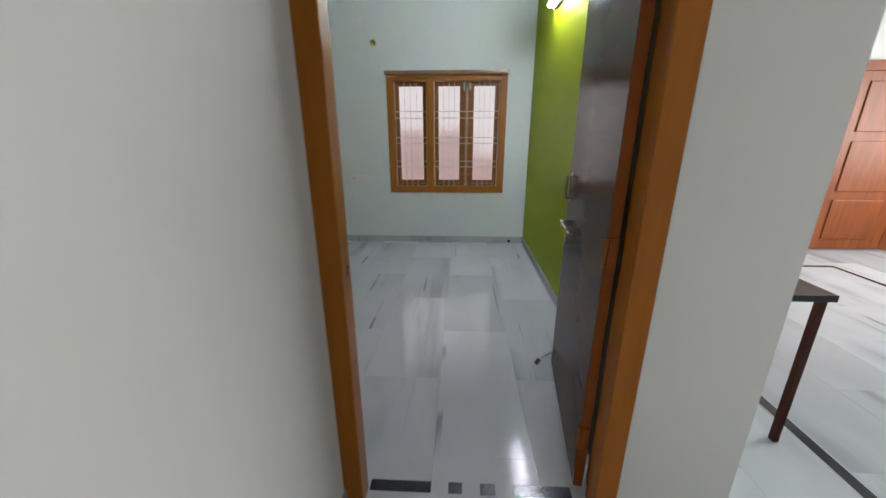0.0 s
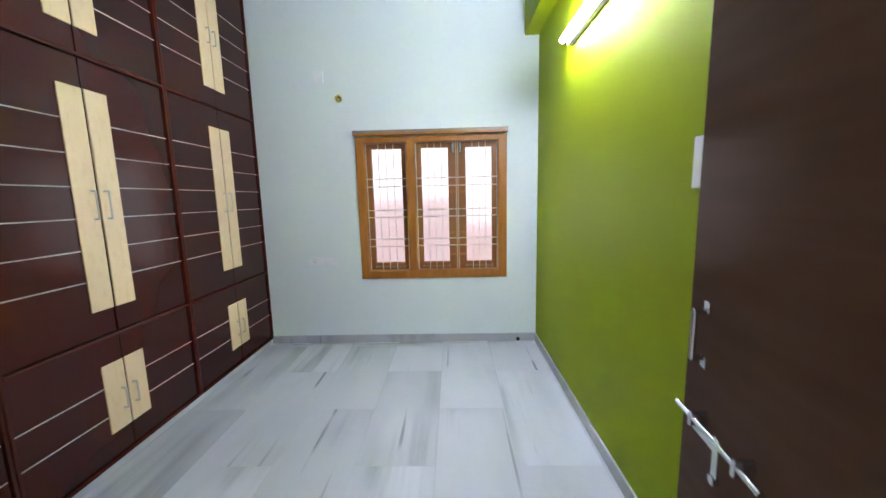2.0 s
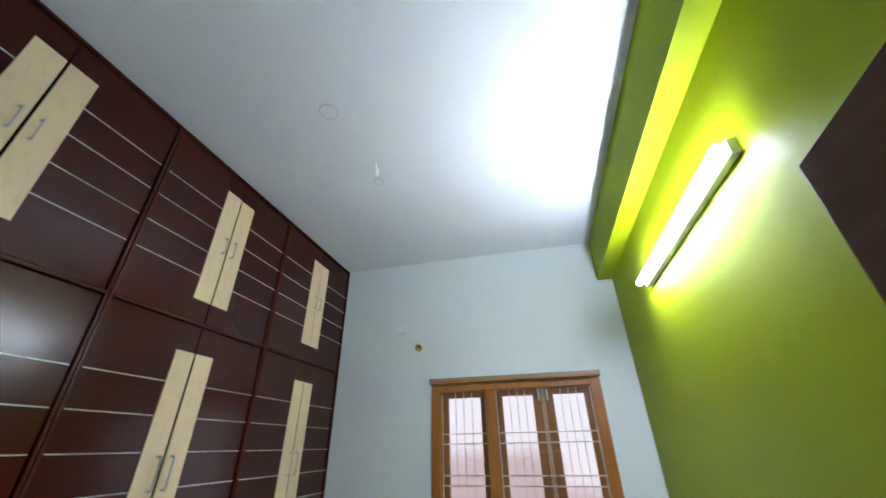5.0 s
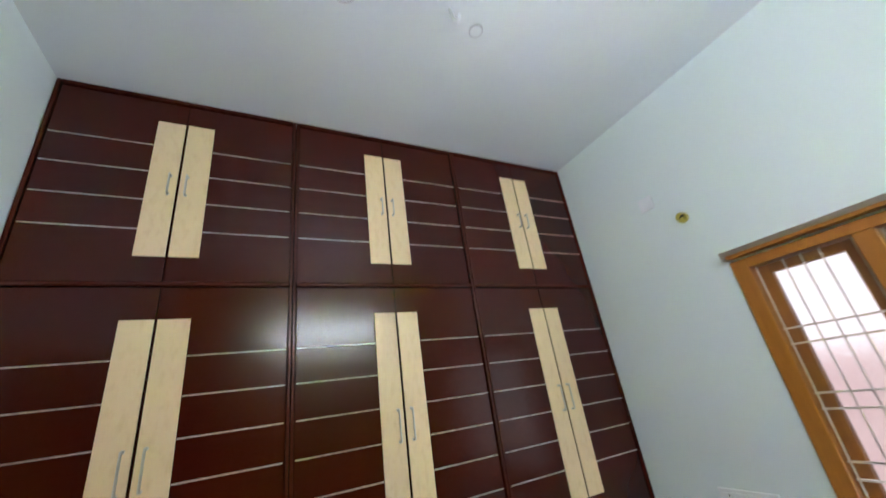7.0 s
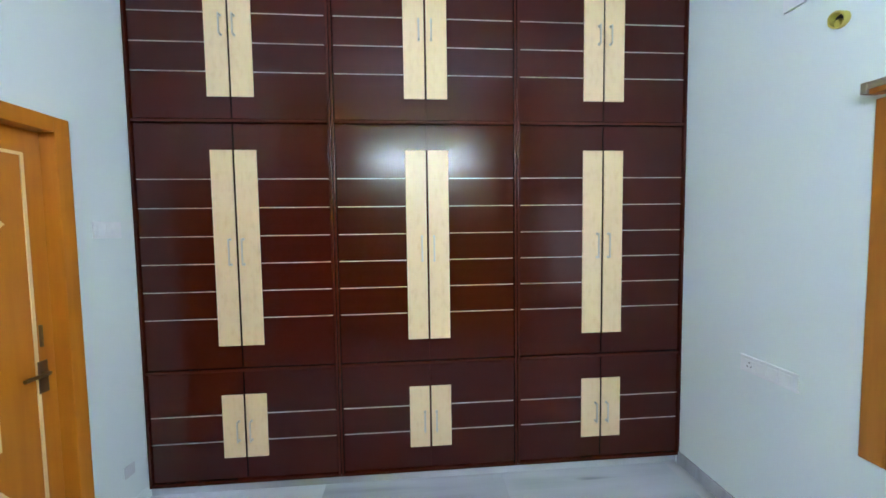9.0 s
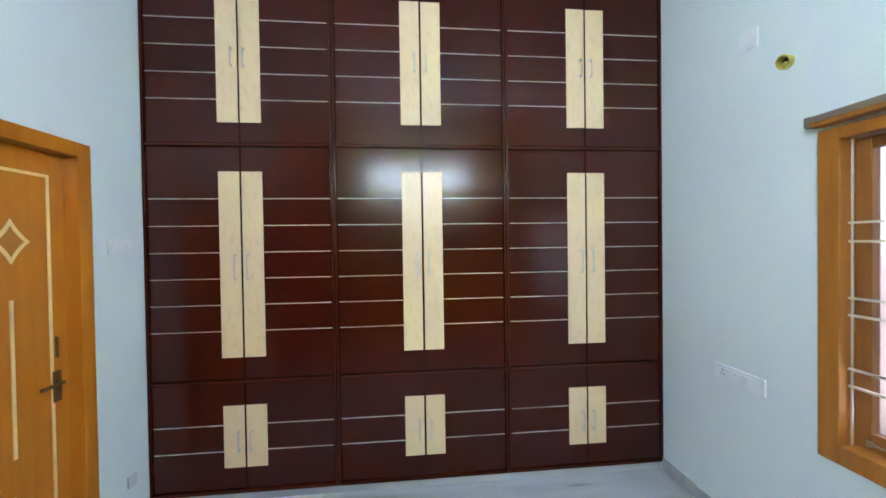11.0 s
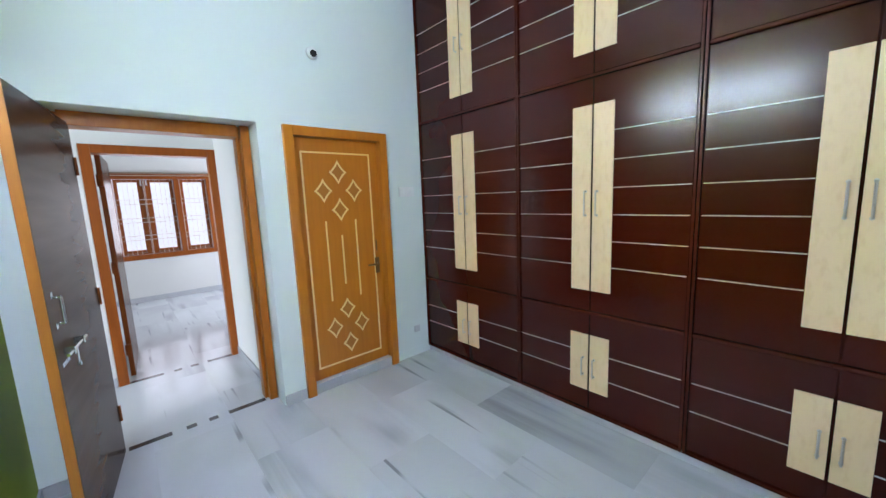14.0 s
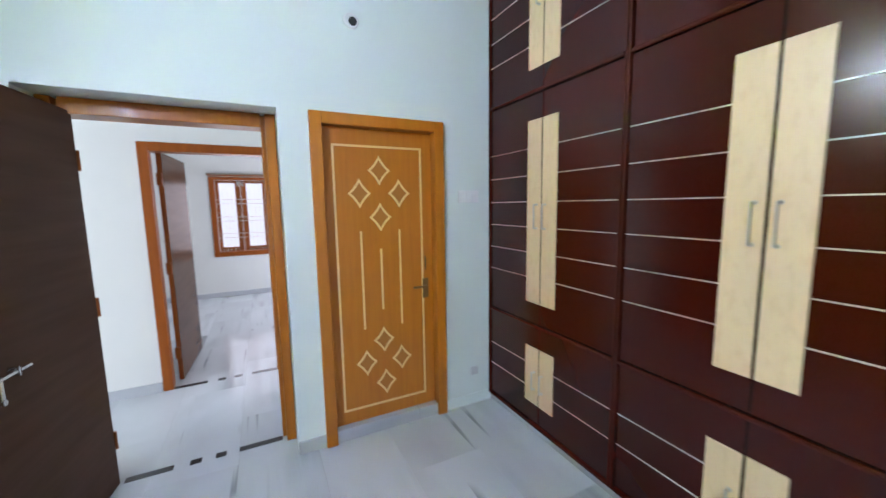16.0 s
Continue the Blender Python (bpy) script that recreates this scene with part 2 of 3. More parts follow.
def mesh_of(name, bm, mat, smooth=False):
    me = bpy.data.meshes.new(name)
    bmesh.ops.recalc_face_normals(bm, faces=bm.faces)
    bm.to_mesh(me)
    bm.free()
    me.materials.append(mat)
    if smooth:
        for p in me.polygons:
            p.use_smooth = True
        me.set_sharp_from_angle(angle=radians(40))
    return me


def part(name, bm, mat, parent=None, label="", smooth=False):
    """Links a bmesh as one mesh object, under a thing or a part."""
    ob = new(name, mesh_of(name, bm, mat, smooth))
    if parent:
        ob.parent = parent
    return tagged(ob, label)


def boxes(*rows, bevel=0.0):
    bm = bmesh.new()
    for r in rows:
        box(bm, *r, bevel=bevel)
    return bm


def thing(name, label, category, at=(0, 0, 0), group="", kind=""):
    ob = new(name)
    ob.empty_display_size = 0.1
    ob.location = at
    return tagged(ob, label, category, group, kind)


def structure(name, bm, mat, label, category):
    return tagged(part(name, bm, mat), label, category, kind="structure")


# ---- the room: x from the wardrobe's face to the green wall, y from the door wall to the window wall ----
W, D, H = 2.655, 3.275, 3.247
WIN = (0.950, 2.366, 0.655, 2.003)
BATH = (0.385, 1.237, 2.06)
ENT = (1.399, 2.432, 2.062)
OUT = -0.304
D2 = (1.398, 2.342, 2.042)
CORR = -1.375
WIN2 = (0.86, 2.25, 0.695, 2.035)
FAR = -4.9

structure("wall_north", boxes(
    (-0.62, WIN[0], D, D + 0.23, -0.02, H), (WIN[1], W + 0.05, D, D + 0.23, -0.02, H),
    (WIN[0], WIN[1], D, D + 0.23, -0.02, WIN[2]), (WIN[0], WIN[1], D, D + 0.23, WIN[3], H)), MINT,
    "pale mint painted wall around the wooden window", "wall")
structure("wall_hall_side", boxes((W + 0.0505, 2.826, 0.001, D + 0.2, -0.02, H), (2.826, 3.16, 0.3, D + 0.2, -0.02, H)), WHITE, "off-white hall side of the bedroom wall", "wall")
structure("wall_east", boxes((W, W + 0.05, 0.0, D, -0.02, H)), GREEN, "lime green painted feature wall", "wall")
structure("beam", boxes((2.527, W - 0.001, 0.0, D - 0.001, 2.85, H - 0.001)), GREEN, "lime green beam under the ceiling", "beam")
structure("wall_south", boxes(
    (-0.62, BATH[0] + 0.01, OUT, 0, -0.02, H), (BATH[1] - 0.01, ENT[0], OUT, 0, -0.02, H),
    (BATH[0] + 0.01, BATH[1] - 0.01, OUT, 0, BATH[2] - 0.01, H), (ENT[0], ENT[1], OUT, 0, ENT[2], H),
    (ENT[1], 2.826, OUT, 0, -0.02, H)), MINT, "pale mint painted wall with two door openings", "wall")
structure("wall_west", boxes((-0.75, -0.62, OUT, D + 0.23, -0.02, H)), MINT, "plain painted wall behind the wardrobes", "wall")
structure("corridor_wall_facing", boxes((1.409, ENT[0] - 0.001, OUT - 0.006, OUT - 0.0005, 0, H), (ENT[1] + 0.001, 2.828, OUT - 0.006, OUT - 0.0005, 0, H),
    (ENT[0] - 0.001, ENT[1] + 0.001, OUT - 0.006, OUT - 0.0005, ENT[2] + 0.001, H)), WHITE, "off-white painted corridor side of the wall", "wall")
structure("wall_corridor_west", boxes((1.20, 1.409, CORR - 0.001, OUT - 0.002, -0.02, H)), WHITE, "off-white corridor end wall", "wall")
structure("wall_corridor_south", boxes(
    (-0.75, D2[0], CORR - 0.23, CORR, -0.02, H), (D2[1], 4.3, CORR - 0.23, CORR, -0.02, H), (D2[0], D2[1], CORR - 0.23, CORR, D2[2], H)), WHITE,
    "off-white corridor wall with a door opening", "wall")
structure("wall_second_room", boxes(
    (-0.75, WIN2[0], FAR - 0.23, FAR, -0.02, H), (WIN2[1], 3.9, FAR - 0.23, FAR, -0.02, H),
    (WIN2[0], WIN2[1], FAR - 0.23, FAR, -0.02, WIN2[2]), (WIN2[0], WIN2[1], FAR - 0.23, FAR, WIN2[3], H),
    # West side opening is out of view, added for the extra lamp.
    (-0.75, -0.62, FAR, -4.7, -0.02, H), (-0.75, -0.62, -3.1, CORR - 0.23, -0.02, H), (-0.75, -0.62, -4.7, -3.1, -0.02, 0.8), (-0.75, -0.62, -4.7, -3.1, 2.1, H), (3.77, 3.9, FAR, CORR - 0.23, -0.02, H)), WHITE,
    "off-white walls of the second bedroom", "wall")
# The gap in the east wall is never seen; it holds the hall's added lamp.
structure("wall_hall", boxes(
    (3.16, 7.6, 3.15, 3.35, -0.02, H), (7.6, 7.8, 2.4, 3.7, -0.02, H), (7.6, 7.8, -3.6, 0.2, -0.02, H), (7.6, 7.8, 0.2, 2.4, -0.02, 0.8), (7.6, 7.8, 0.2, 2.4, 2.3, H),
    (4.1, 7.8, -3.8, -3.6, -0.02, H), (4.1, 4.3, -3.6, CORR - 0.23, -0.02, H)), WHITE, "off-white walls of the hall with an unseen opening added for light", "wall")
structure("ceiling", boxes((-0.75, 7.8, -5.64, D + 0.42, H, H + 0.15)), CEIL, "plain white painted ceiling", "ceiling")
structure("ground", boxes((-60, 60, -60, 60, -0.75, -0.6)), material("dusty_ground", (0.30, 0.27, 0.23), 0.9, scale=0.6, bump=0.3), "dusty open ground outside the house", "ground")

# skirting of grey marble
SK = 0.08
structure("baseboard", boxes((0.0, W, D - 0.013, D - 0.0005, 0, SK), bevel=0.002), SKIRT, "grey veined marble skirting under the window", "skirting")
structure("baseboard", boxes((W - 0.013, W - 0.0005, 0.0, D - 0.014, 0, SK), bevel=0.002), SKIRT, "grey veined marble skirting along the green wall", "skirting")
structure("baseboard", boxes((BATH[1] + 0.001, ENT[0], 0.0005, 0.013, 0, SK), bevel=0.002), SKIRT, "grey marble skirting of the wall pier", "skirting")
structure("baseboard", boxes((0.0, BATH[0] - 0.001, 0.0005, 0.006, 0, SK), bevel=0.002), MINT, "painted skirting beside the wardrobe", "skirting")
structure("baseboard", boxes((ENT[1], W - 0.014, 0.0005, 0.013, 0, SK), bevel=0.002), SKIRT, "grey marble skirting beside the open door", "skirting")
structure("baseboard", boxes((1.4095, 1.420, CORR + 0.001, OUT - 0.008, 0, SK), (D2[1] + 0.002, 4.09, CORR, CORR + 0.012, 0, SK), (ENT[1] + 0.002, 2.826, OUT - 0.018, OUT - 0.0065, 0, SK), (2.8285, 2.840, OUT - 0.018, 0.0, 0, SK), bevel=0.002), SKIRT, "grey marble skirting of the corridor", "skirting")
structure("baseboard", boxes((-0.61, 3.76, FAR + 0.0005, FAR + 0.013, 0, SK), bevel=0.002), SKIRT, "grey marble skirting of the second bedroom", "skirting")


# ---- doors ----
def frame_door(name, x0, x1, top, y0, y1, w, mat, label, rebate=1):
    """A door frame of two jambs and a head between y0 and y1."""
    t = thing(name, label, "door frame", ((x0 + x1) / 2, (y0 + y1) / 2, 0), kind="structure")
    o = Vector(t.location)
    for a, b in ((x0, x0 + w), (x1 - w, x1)):
        keep = 0.42 * (y1 - y0)
        inn = (a, b - 0.022) if a == x0 else (a + 0.022, b)
        front, back = ((y0, y1 - keep), (y1 - keep + 0.0002, y1)) if rebate > 0 else ((y0 + keep, y1), (y0, y0 + keep - 0.0002))
        part("jamb", boxes((a - o.x, b - o.x, front[0] - o.y, front[1] - o.y, 0, top), (inn[0] - o.x, inn[1] - o.x, back[0] - o.y, back[1] - o.y, 0, top), bevel=0.004), mat, t)
    part("head", boxes((x0 + w - o.x, x1 - w - o.x, y0 - o.y, y1 - o.y, top - w, top), bevel=0.004), mat, t)
    return t


def door_leaf(name, hinge, angle, width, height, label, thick=0.036):
    """A laminate leaf that hangs on the hinge point; its local +x runs from hinge to free edge, +y is the face with the fittings."""
    t = thing(name, label, "door", (0, 0, 0), kind="structure")
    t.matrix_world = pose(hinge[0], hinge[1], 0.012, 0, 0, angle)
    part("panel", boxes((0.001, width - 0.001, -thick, 0, 0, height), bevel=0.001), LEAF, t, "grey-brown wood-grain laminate")
    part("edge_strip", boxes((width - 0.0008, width, -thick + 0.0012, -0.0012, 0.001, height - 0.001)), WINWOOD, t, "tan varnished edge")
    # Hinge edge takes a darker wood to imitate shade in the rebate.
    part("edge_strip", boxes((0, 0.0008, -thick + 0.0012, -0.0012, 0.001, height - 0.001)), BROWNWOOD, t, "red-brown varnished edge, darkened for the shaded hinge gap")
    # sliding bolt with its staples and hasp
    bolt = part("sliding_bolt", rod(bmesh.new(), (width - 0.318, 0.028, 0.915), (width - 0.03, 0.028, 0.915), 0.0065), STEEL, t, "steel sliding bolt", smooth=True)
    for back in (0.255, 0.10):
        bm = rod(bmesh.new(), (width - back, 0.0, 0.915), (width - back, 0.021, 0.915), 0.009, 12)
        for z in (0.901, 0.929):
            rod(bm, (width - back, 0.0, z), (width - back, 0.034, z), 0.004, 8)
        rod(bm, (width - back, 0.034, 0.899), (width - back, 0.034, 0.931), 0.0045, 8)
        part("staple", bm, STEEL, bolt, smooth=True)
    hasp = part("hasp", boxes((width - 0.190, width - 0.172, 0.020, 0.025, 0.835, 0.922), bevel=0.003), STEEL, bolt)
    part("ring", rod(bmesh.new(), (width - 0.181, 0.016, 0.828), (width - 0.181, 0.028, 0.828), 0.0105, 14), STEEL, hasp, smooth=True)
    part("plate", boxes((width - 0.15, width - 0.05, 0.0, 0.003, 0.862, 0.880), bevel=0.001), STEEL, bolt)
    # pull handle
    bm = bmesh.new()
    rod(bm, (width - 0.072, 0.026, 1.045), (width - 0.072, 0.026, 1.155), 0.0065)
    for z in (1.045, 1.155):
        rod(bm, (width - 0.072, 0.0, z), (width - 0.072, 0.028, z), 0.006)
    h = part("pull_handle", bm, STEEL, t, "steel pull handle", smooth=True)
    for z in (1.036, 1.164):
        part("base_plate", boxes((width - 0.082, width - 0.062, 0, 0.003, z - 0.013, z + 0.013), bevel=0.001), STEEL, h)
    # door stop near the floor
    bm = bmesh.new()
    rod(bm, (width - 0.05, 0.0, 0.115), (width - 0.065, 0.085, 0.045), 0.006)
    rod(bm, (width - 0.05, 0.0, 0.115), (width - 0.05, 0.006, 0.115), 0.018)
    stop = part("door_stop", bm, STEEL, t, "steel kick-down door stop", smooth=True)
    part("rubber_foot", rod(bmesh.new(), (width - 0.064, 0.08, 0.05), (width - 0.067, 0.10, 0.02), 0.013), RUBBER, stop, smooth=True)
    for z in (0.25, 1.0, 1.75):
        bm = boxes((-0.016, 0.03, -thick * 0.9, -0.004, z - 0.05, z + 0.05), bevel=0.002)
        rod(bm, (-0.006, 0.003, z - 0.05), (-0.006, 0.003, z + 0.05), 0.007)
        part("hinge", bm, BROWNWOOD, t, "painted butt hinge")
    return t


frame_door("door_frame", ENT[0] + 0.003, ENT[1] - 0.003, ENT[2] - 0.002, OUT - 0.014, -0.175, 0.078, FRAMEWOOD, "orange-brown varnished wooden frame of the bedroom door")
door_leaf("door_1", (2.312, -0.20), 82.6, 0.855, 1.985, "open grey-brown laminate bedroom door with steel bolt")
frame_door("door_frame", D2[0] + 0.003, D2[1] - 0.003, D2[2] - 0.002, CORR - 0.13, CORR + 0.012, 0.07, BROWNWOOD, "red-brown varnished wooden frame across the corridor", -1)
door_leaf("door_2", (2.255, CORR - 0.15), -93.0, 0.79, 1.97, "open grey-brown laminate door of the second bedroom")

strike = thing("strike_plate", "worn dark strike plate on the door jamb", "strike plate", (1.4804, -0.27, 0.965))
part("plate", boxes((-0.0005, 0.003, -0.010, 0.010, -0.022, 0.022), bevel=0.001), BRASS, strike)
for z in (-0.009, 0.009):
    part("bolt_hole", rod(bmesh.new(), (0.0031, 0, z), (0.0040, 0, z), 0.006, 12), BLACK, strike)

# bathroom door, shut, with inlaid diamonds
frame_door("door_frame", BATH[0], BATH[1], BATH[2], -0.10, 0.03, 0.068, ORANGE, "orange varnished wooden frame of the bathroom door", -1)
bath = thing("door_3", "shut orange wooden door with pale diamond inlays", "door", (0.811, -0.035, 0.085), kind="structure")
part("panel", boxes((-0.356, 0.356, -0.035, 0, 0, 1.905), bevel=0.003), ORANGE, bath)


def strip(x0, z0, x1, z1, w):
    """A thin raised inlay between two points of the door's face."""
    d = Vector((x1 - x0, 0, z1 - z0))
    m = Matrix.Translation(((x0 + x1) / 2, 0.0022, (z0 + z1) / 2)) @ Matrix.Rotation(-math.atan2(d.z, d.x), 4, "Y")
    bm = bmesh.new()
    bmesh.ops.create_cube(bm, size=1, matrix=m @ Matrix.Diagonal((d.length + w * 0.7, 0.0045, w, 1)))
    return bm


BX, BZ = 0.811, 0.085
for a in ((0.535, 0.178, 0.535, 1.885), (1.105, 0.178, 1.105, 1.885), (0.535, 0.178, 1.105, 0.178), (0.535, 1.885, 1.105, 1.885)):
    part("border_inlay", strip(a[0] - BX, a[1] - BZ, a[2] - BX, a[3] - BZ, 0.013), INLAY, bath)
for a in ((0.953, 0.715, 1.352), (0.825, 0.835, 1.232), (0.695, 0.715, 1.352)):
    part("line_inlay", strip(a[0] - BX, a[1] - BZ, a[0] - BX, a[2] - BZ, 0.013), INLAY, bath)
for cx, cz, s in ((0.822, 1.738, 0.092), (0.953, 1.594, 0.092), (0.692, 1.594, 0.092), (0.822, 1.442, 0.092),
                  (0.826, 0.622, 0.088), (0.948, 0.480, 0.088), (0.704, 0.474, 0.088), (0.820, 0.324, 0.088)):
    bm = bmesh.new()
    n = 20
    rings = []
    for k, f in enumerate((1.0, 0.74)):
        ring = []
        for i in range(n):
            a = 2 * math.pi * i / n
            c, q = math.cos(a), math.sin(a)
            r = s * f / (abs(c) ** 0.86 + abs(q) ** 0.86) ** (1 / 0.86)
            ring.append((cx - BX + 0.80 * r * c, cz - BZ + r * q))
        rings.append(ring)
    vs = [[bm.verts.new((x, y, z)) for x, z in ring] for ring in rings for y in (0.0, 0.006)]
    for i in range(n):
        j = (i + 1) % n
        for a, b in ((0, 1), (1, 3), (3, 2)):
            bm.faces.new((vs[a][i], vs[a][j], vs[b][j], vs[b][i]))
    dia = part("diamond_inlay", bm, INLAY, bath)
    bm = bmesh.new()
    bm.faces.new([bm.verts.new((x, 0.0015, z)) for x, z in rings[1]])
    part("diamond_centre", bm, GROOVE, dia)
bm = rod(bmesh.new(), (0.515 - BX, 0.03, 0.955 - BZ), (0.615 - BX, 0.03, 0.955 - BZ), 0.0085)
rod(bm, (0.515 - BX, 0.0, 0.955 - BZ), (0.515 - BX, 0.034, 0.955 - BZ), 0.009)
lever = part("lever_handle", bm, BRASS, bath, "dull bronze lever handle", smooth=True)
part("lock_plate", boxes((0.493 - BX, 0.537 - BX, 0, 0.005, 0.87 - BZ, 1.01 - BZ), bevel=0.002), BRASS, lever)
part("latch_plate", boxes((0.509 - BX, 0.518 - BX, 0, 0.012, 1.07 - BZ, 1.165 - BZ), bevel=0.003), BRASS, bath, "bronze door latch")
structure("door_sill", boxes((BATH[0] + 0.068, BATH[1] - 0.068, -0.2, 0.012, 0, 0.082), bevel=0.003), SKIRT, "pale marble sill under the bathroom door", "sill")


# ---- windows ----
def window_of(name, x0, x1, z0, z1, y, out, label, wood, dark):
    """A three-light teak window in a wall whose room face lies at y; out is +1 or -1 towards the open air."""
    t = thing(name, label, "window", ((x0 + x1) / 2, y, z0), kind="structure")
    o = Vector(t.location)

    def bx(a, b, c, d, e, f):
        lo, hi = sorted((c * out, d * out))
        return (a - o.x, b - o.x, lo, hi, e - o.z, f - o.z)

    wd, s = x1 - x0, (x1 - x0) / 1.416
    fw = 0.078
    for r in (bx(x0, x0 + fw, -0.012, 0.11, z0, z1), bx(x1 - fw, x1, -0.012, 0.11, z0, z1)):
        part("frame_post", boxes(r, bevel=0.005), wood, t)
    for r in (bx(x0 + fw, x1 - fw, -0.012, 0.11, z0, z0 + fw), bx(x0 + fw, x1 - fw, -0.012, 0.11, z1 - 0.05, z1)):
        part("frame_rail", boxes(r, bevel=0.005), wood, t)
    m0 = x0 + 0.476 * s
    part("mullion", boxes(bx(m0, m0 + 0.078 * s, -0.010, 0.11, z0 + fw, z1 - 0.05), bevel=0.005), wood, t)
    bays = ((x0 + fw + 0.004, m0 - 0.004), (m0 + 0.078 * s + 0.004, x0 + 0.948 * s), (x0 + 0.952 * s, x1 - fw - 0.004))
    lo, hi = z0 + fw + 0.004, z1 - 0.054
    for k, (a, b) in enumerate(bays):
        wl, wr = (0.082 if k == 2 else 0.052), (0.082 if k == 1 else 0.052)
        sh = part("shutter", boxes(bx(a, a + wl, 0.055, 0.095, lo, hi), bx(b - wr, b, 0.055, 0.095, lo, hi),
                                   bx(a + wl, b - wr, 0.055, 0.095, lo, lo + 0.07), bx(a + wl, b - wr, 0.055, 0.095, hi - 0.045, hi), bevel=0.003), dark, t, "glazed teak shutter")
        pane = part("pane", boxes(bx(a + wl - 0.002, b - wr + 0.002, 0.072, 0.077, lo + 0.068, hi - 0.043)), GLASS, sh, "rippled translucent window glass")
        pane.visible_shadow = False
        # grille of thin square bars
        for z in (0.318, 0.387, 0.600, 0.668, 0.892, 0.966):
            zz = z0 + z
            part("grille_bar", boxes(bx(a, b, 0.022, 0.030, zz - 0.0046, zz + 0.0046)), GRILLE, t)
        n = 4
        for i in range(1, n):
            xx = a + wl + (b - a - wl - wr) * (i / n)
            part("grille_bar", boxes(bx(xx - 0.0030, xx + 0.0030, 0.0305, 0.0365, lo, hi)), GRILLE, t)
        for xx in (a + 0.006, b - 0.006):
            part("grille_bar", boxes(bx(xx - 0.0030, xx + 0.0030, 0.0305, 0.0365, lo, hi)), GRILLE, t)
        bm = rod(bmesh.new(), bx(a + wl, 0, 0.046, 0.046, lo + 0.030, 0)[0:5:2], bx(b - wr, 0, 0.046, 0.046, lo + 0.024, 0)[0:5:2], 0.0045, 8)
        for xx in (a + wl, b - wr):
            box(bm, *bx(xx - 0.008, xx + 0.008, 0.040, 0.0548, lo + 0.018, lo + 0.038))
        part("stay_bar", bm, TRACK, sh, "dark metal window stay")
    mid = x0 + 0.95 * s
    part("meeting_stile", boxes(bx(mid - 0.022, mid + 0.022, 0.044, 0.0548, lo + 0.001, hi - 0.001), bevel=0.003), wood, t)
    for zz in (z0 + 0.83, z0 + 0.44, z0 + 0.22):
        part("stile_ledge", boxes(bx(mid - 0.076, mid + 0.076, 0.035, 0.057, zz - 0.008, zz + 0.008), bevel=0.002), wood, t)
    for sx in (-0.035, 0.035):
        part("tower_bolt", boxes(bx(mid + sx - 0.012, mid + sx + 0.012, 0.035, 0.057, hi - 0.10, hi - 0.005), bevel=0.004), STEEL, t, "steel tower bolt")
        bm = boxes(bx(mid + sx - 0.007, mid + sx + 0.007, 0.02, 0.034, z0 + 0.60, z0 + 0.69), bevel=0.003)
        box(bm, *bx(mid + sx - 0.006, mid + sx + 0.006, 0.03, 0.057, z0 + 0.61, z0 + 0.622))
        box(bm, *bx(mid + sx - 0.006, mid + sx + 0.006, 0.03, 0.057, z0 + 0.668, z0 + 0.68))
        part("window_handle", bm, BRASS, t, "small bronze pull handle")
    return t


window_of("window_1", WIN[0], WIN[1], WIN[2], WIN[3], D, 1, "golden teak three-light window with steel grille", WINWOOD, WINDARK)
window_of("window_2", WIN2[0], WIN2[1], WIN2[2], WIN2[3], FAR, -1, "red-brown three-light window of the second bedroom", BROWNWOOD, BROWNWOOD)

# curtain tracks above the windows


def curtain_track(label, place, turn, half, wood):
    """A board with a bare metal rail and end brackets; its local -y points into the room."""
    t = thing("curtain_track", label, "curtain track")
    t.matrix_world = pose(*place, 0, 0, turn)
    e = half - 0.010
    part("board", boxes((-e, e, -0.058, -0.001, -0.022, 0.010), bevel=0.004), wood, t, "teak curtain board")
    part("rail", boxes((-half + 0.006, half - 0.006, -0.064, -0.030, 0.0105, 0.022), (-e, e, -0.064, -0.0585, -0.004, 0.0105), bevel=0.002), TRACK, t, "dull bronze rail")
    for x in (-half, half):
        part("end_bracket", boxes((x - 0.010, x + 0.010, -0.066, -0.0005, -0.018, 0.024), bevel=0.003), TRACK, t, "dull metal end bracket")
    return t


curtain_track("bare dull metal curtain track over the teak window", (1.656, D, 2.036), 0, 0.704, WINWOOD)
curtain_track("bare dull metal curtain track over the red-brown window", (1.555, FAR, 2.068), 180, 0.70, BROWNWOOD)

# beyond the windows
# Both pink walls carry daylight as emission.
structure("backdrop", boxes((-3.5, 2.05, 7.0, 7.05, -0.6, 1.42)), PINK, "pinkish plaster of a neighbouring wall, glowing in place of daylight", "backdrop")
structure("backdrop", boxes((2.07, 6.5, 7.2, 7.25, -0.6, 0.9)), PINK, "low pinkish compound wall outside, glowing in place of daylight", "backdrop")
structure("backdrop", boxes((-8, 10, 9.0, 9.05, -0.6, 12)), GLARE, "bright hazy sky beyond the window", "backdrop")
structure("backdrop", boxes((-8, 10, -9.05, -9.0, -0.6, 12)), GLARE2, "bright hazy sky beyond the second bedroom", "backdrop")


# ---- wardrobes ----
LINES = {"loft": (2.932, 2.771, 2.609, 2.450), "tall": (1.852, 1.688, 1.526, 1.367, 1.207, 1.047), "low": (0.473, 0.312)}
ROWS = {"loft": (2.190, 3.222, 2.312, 3.086, 2.70, 0.105), "tall": (0.752, 2.165, 0.886, 2.016, 1.435, 0.145), "low": (0.078, 0.728, 0.212, 0.592, 0.375, 0.115)}


HANG = random.Random(11)


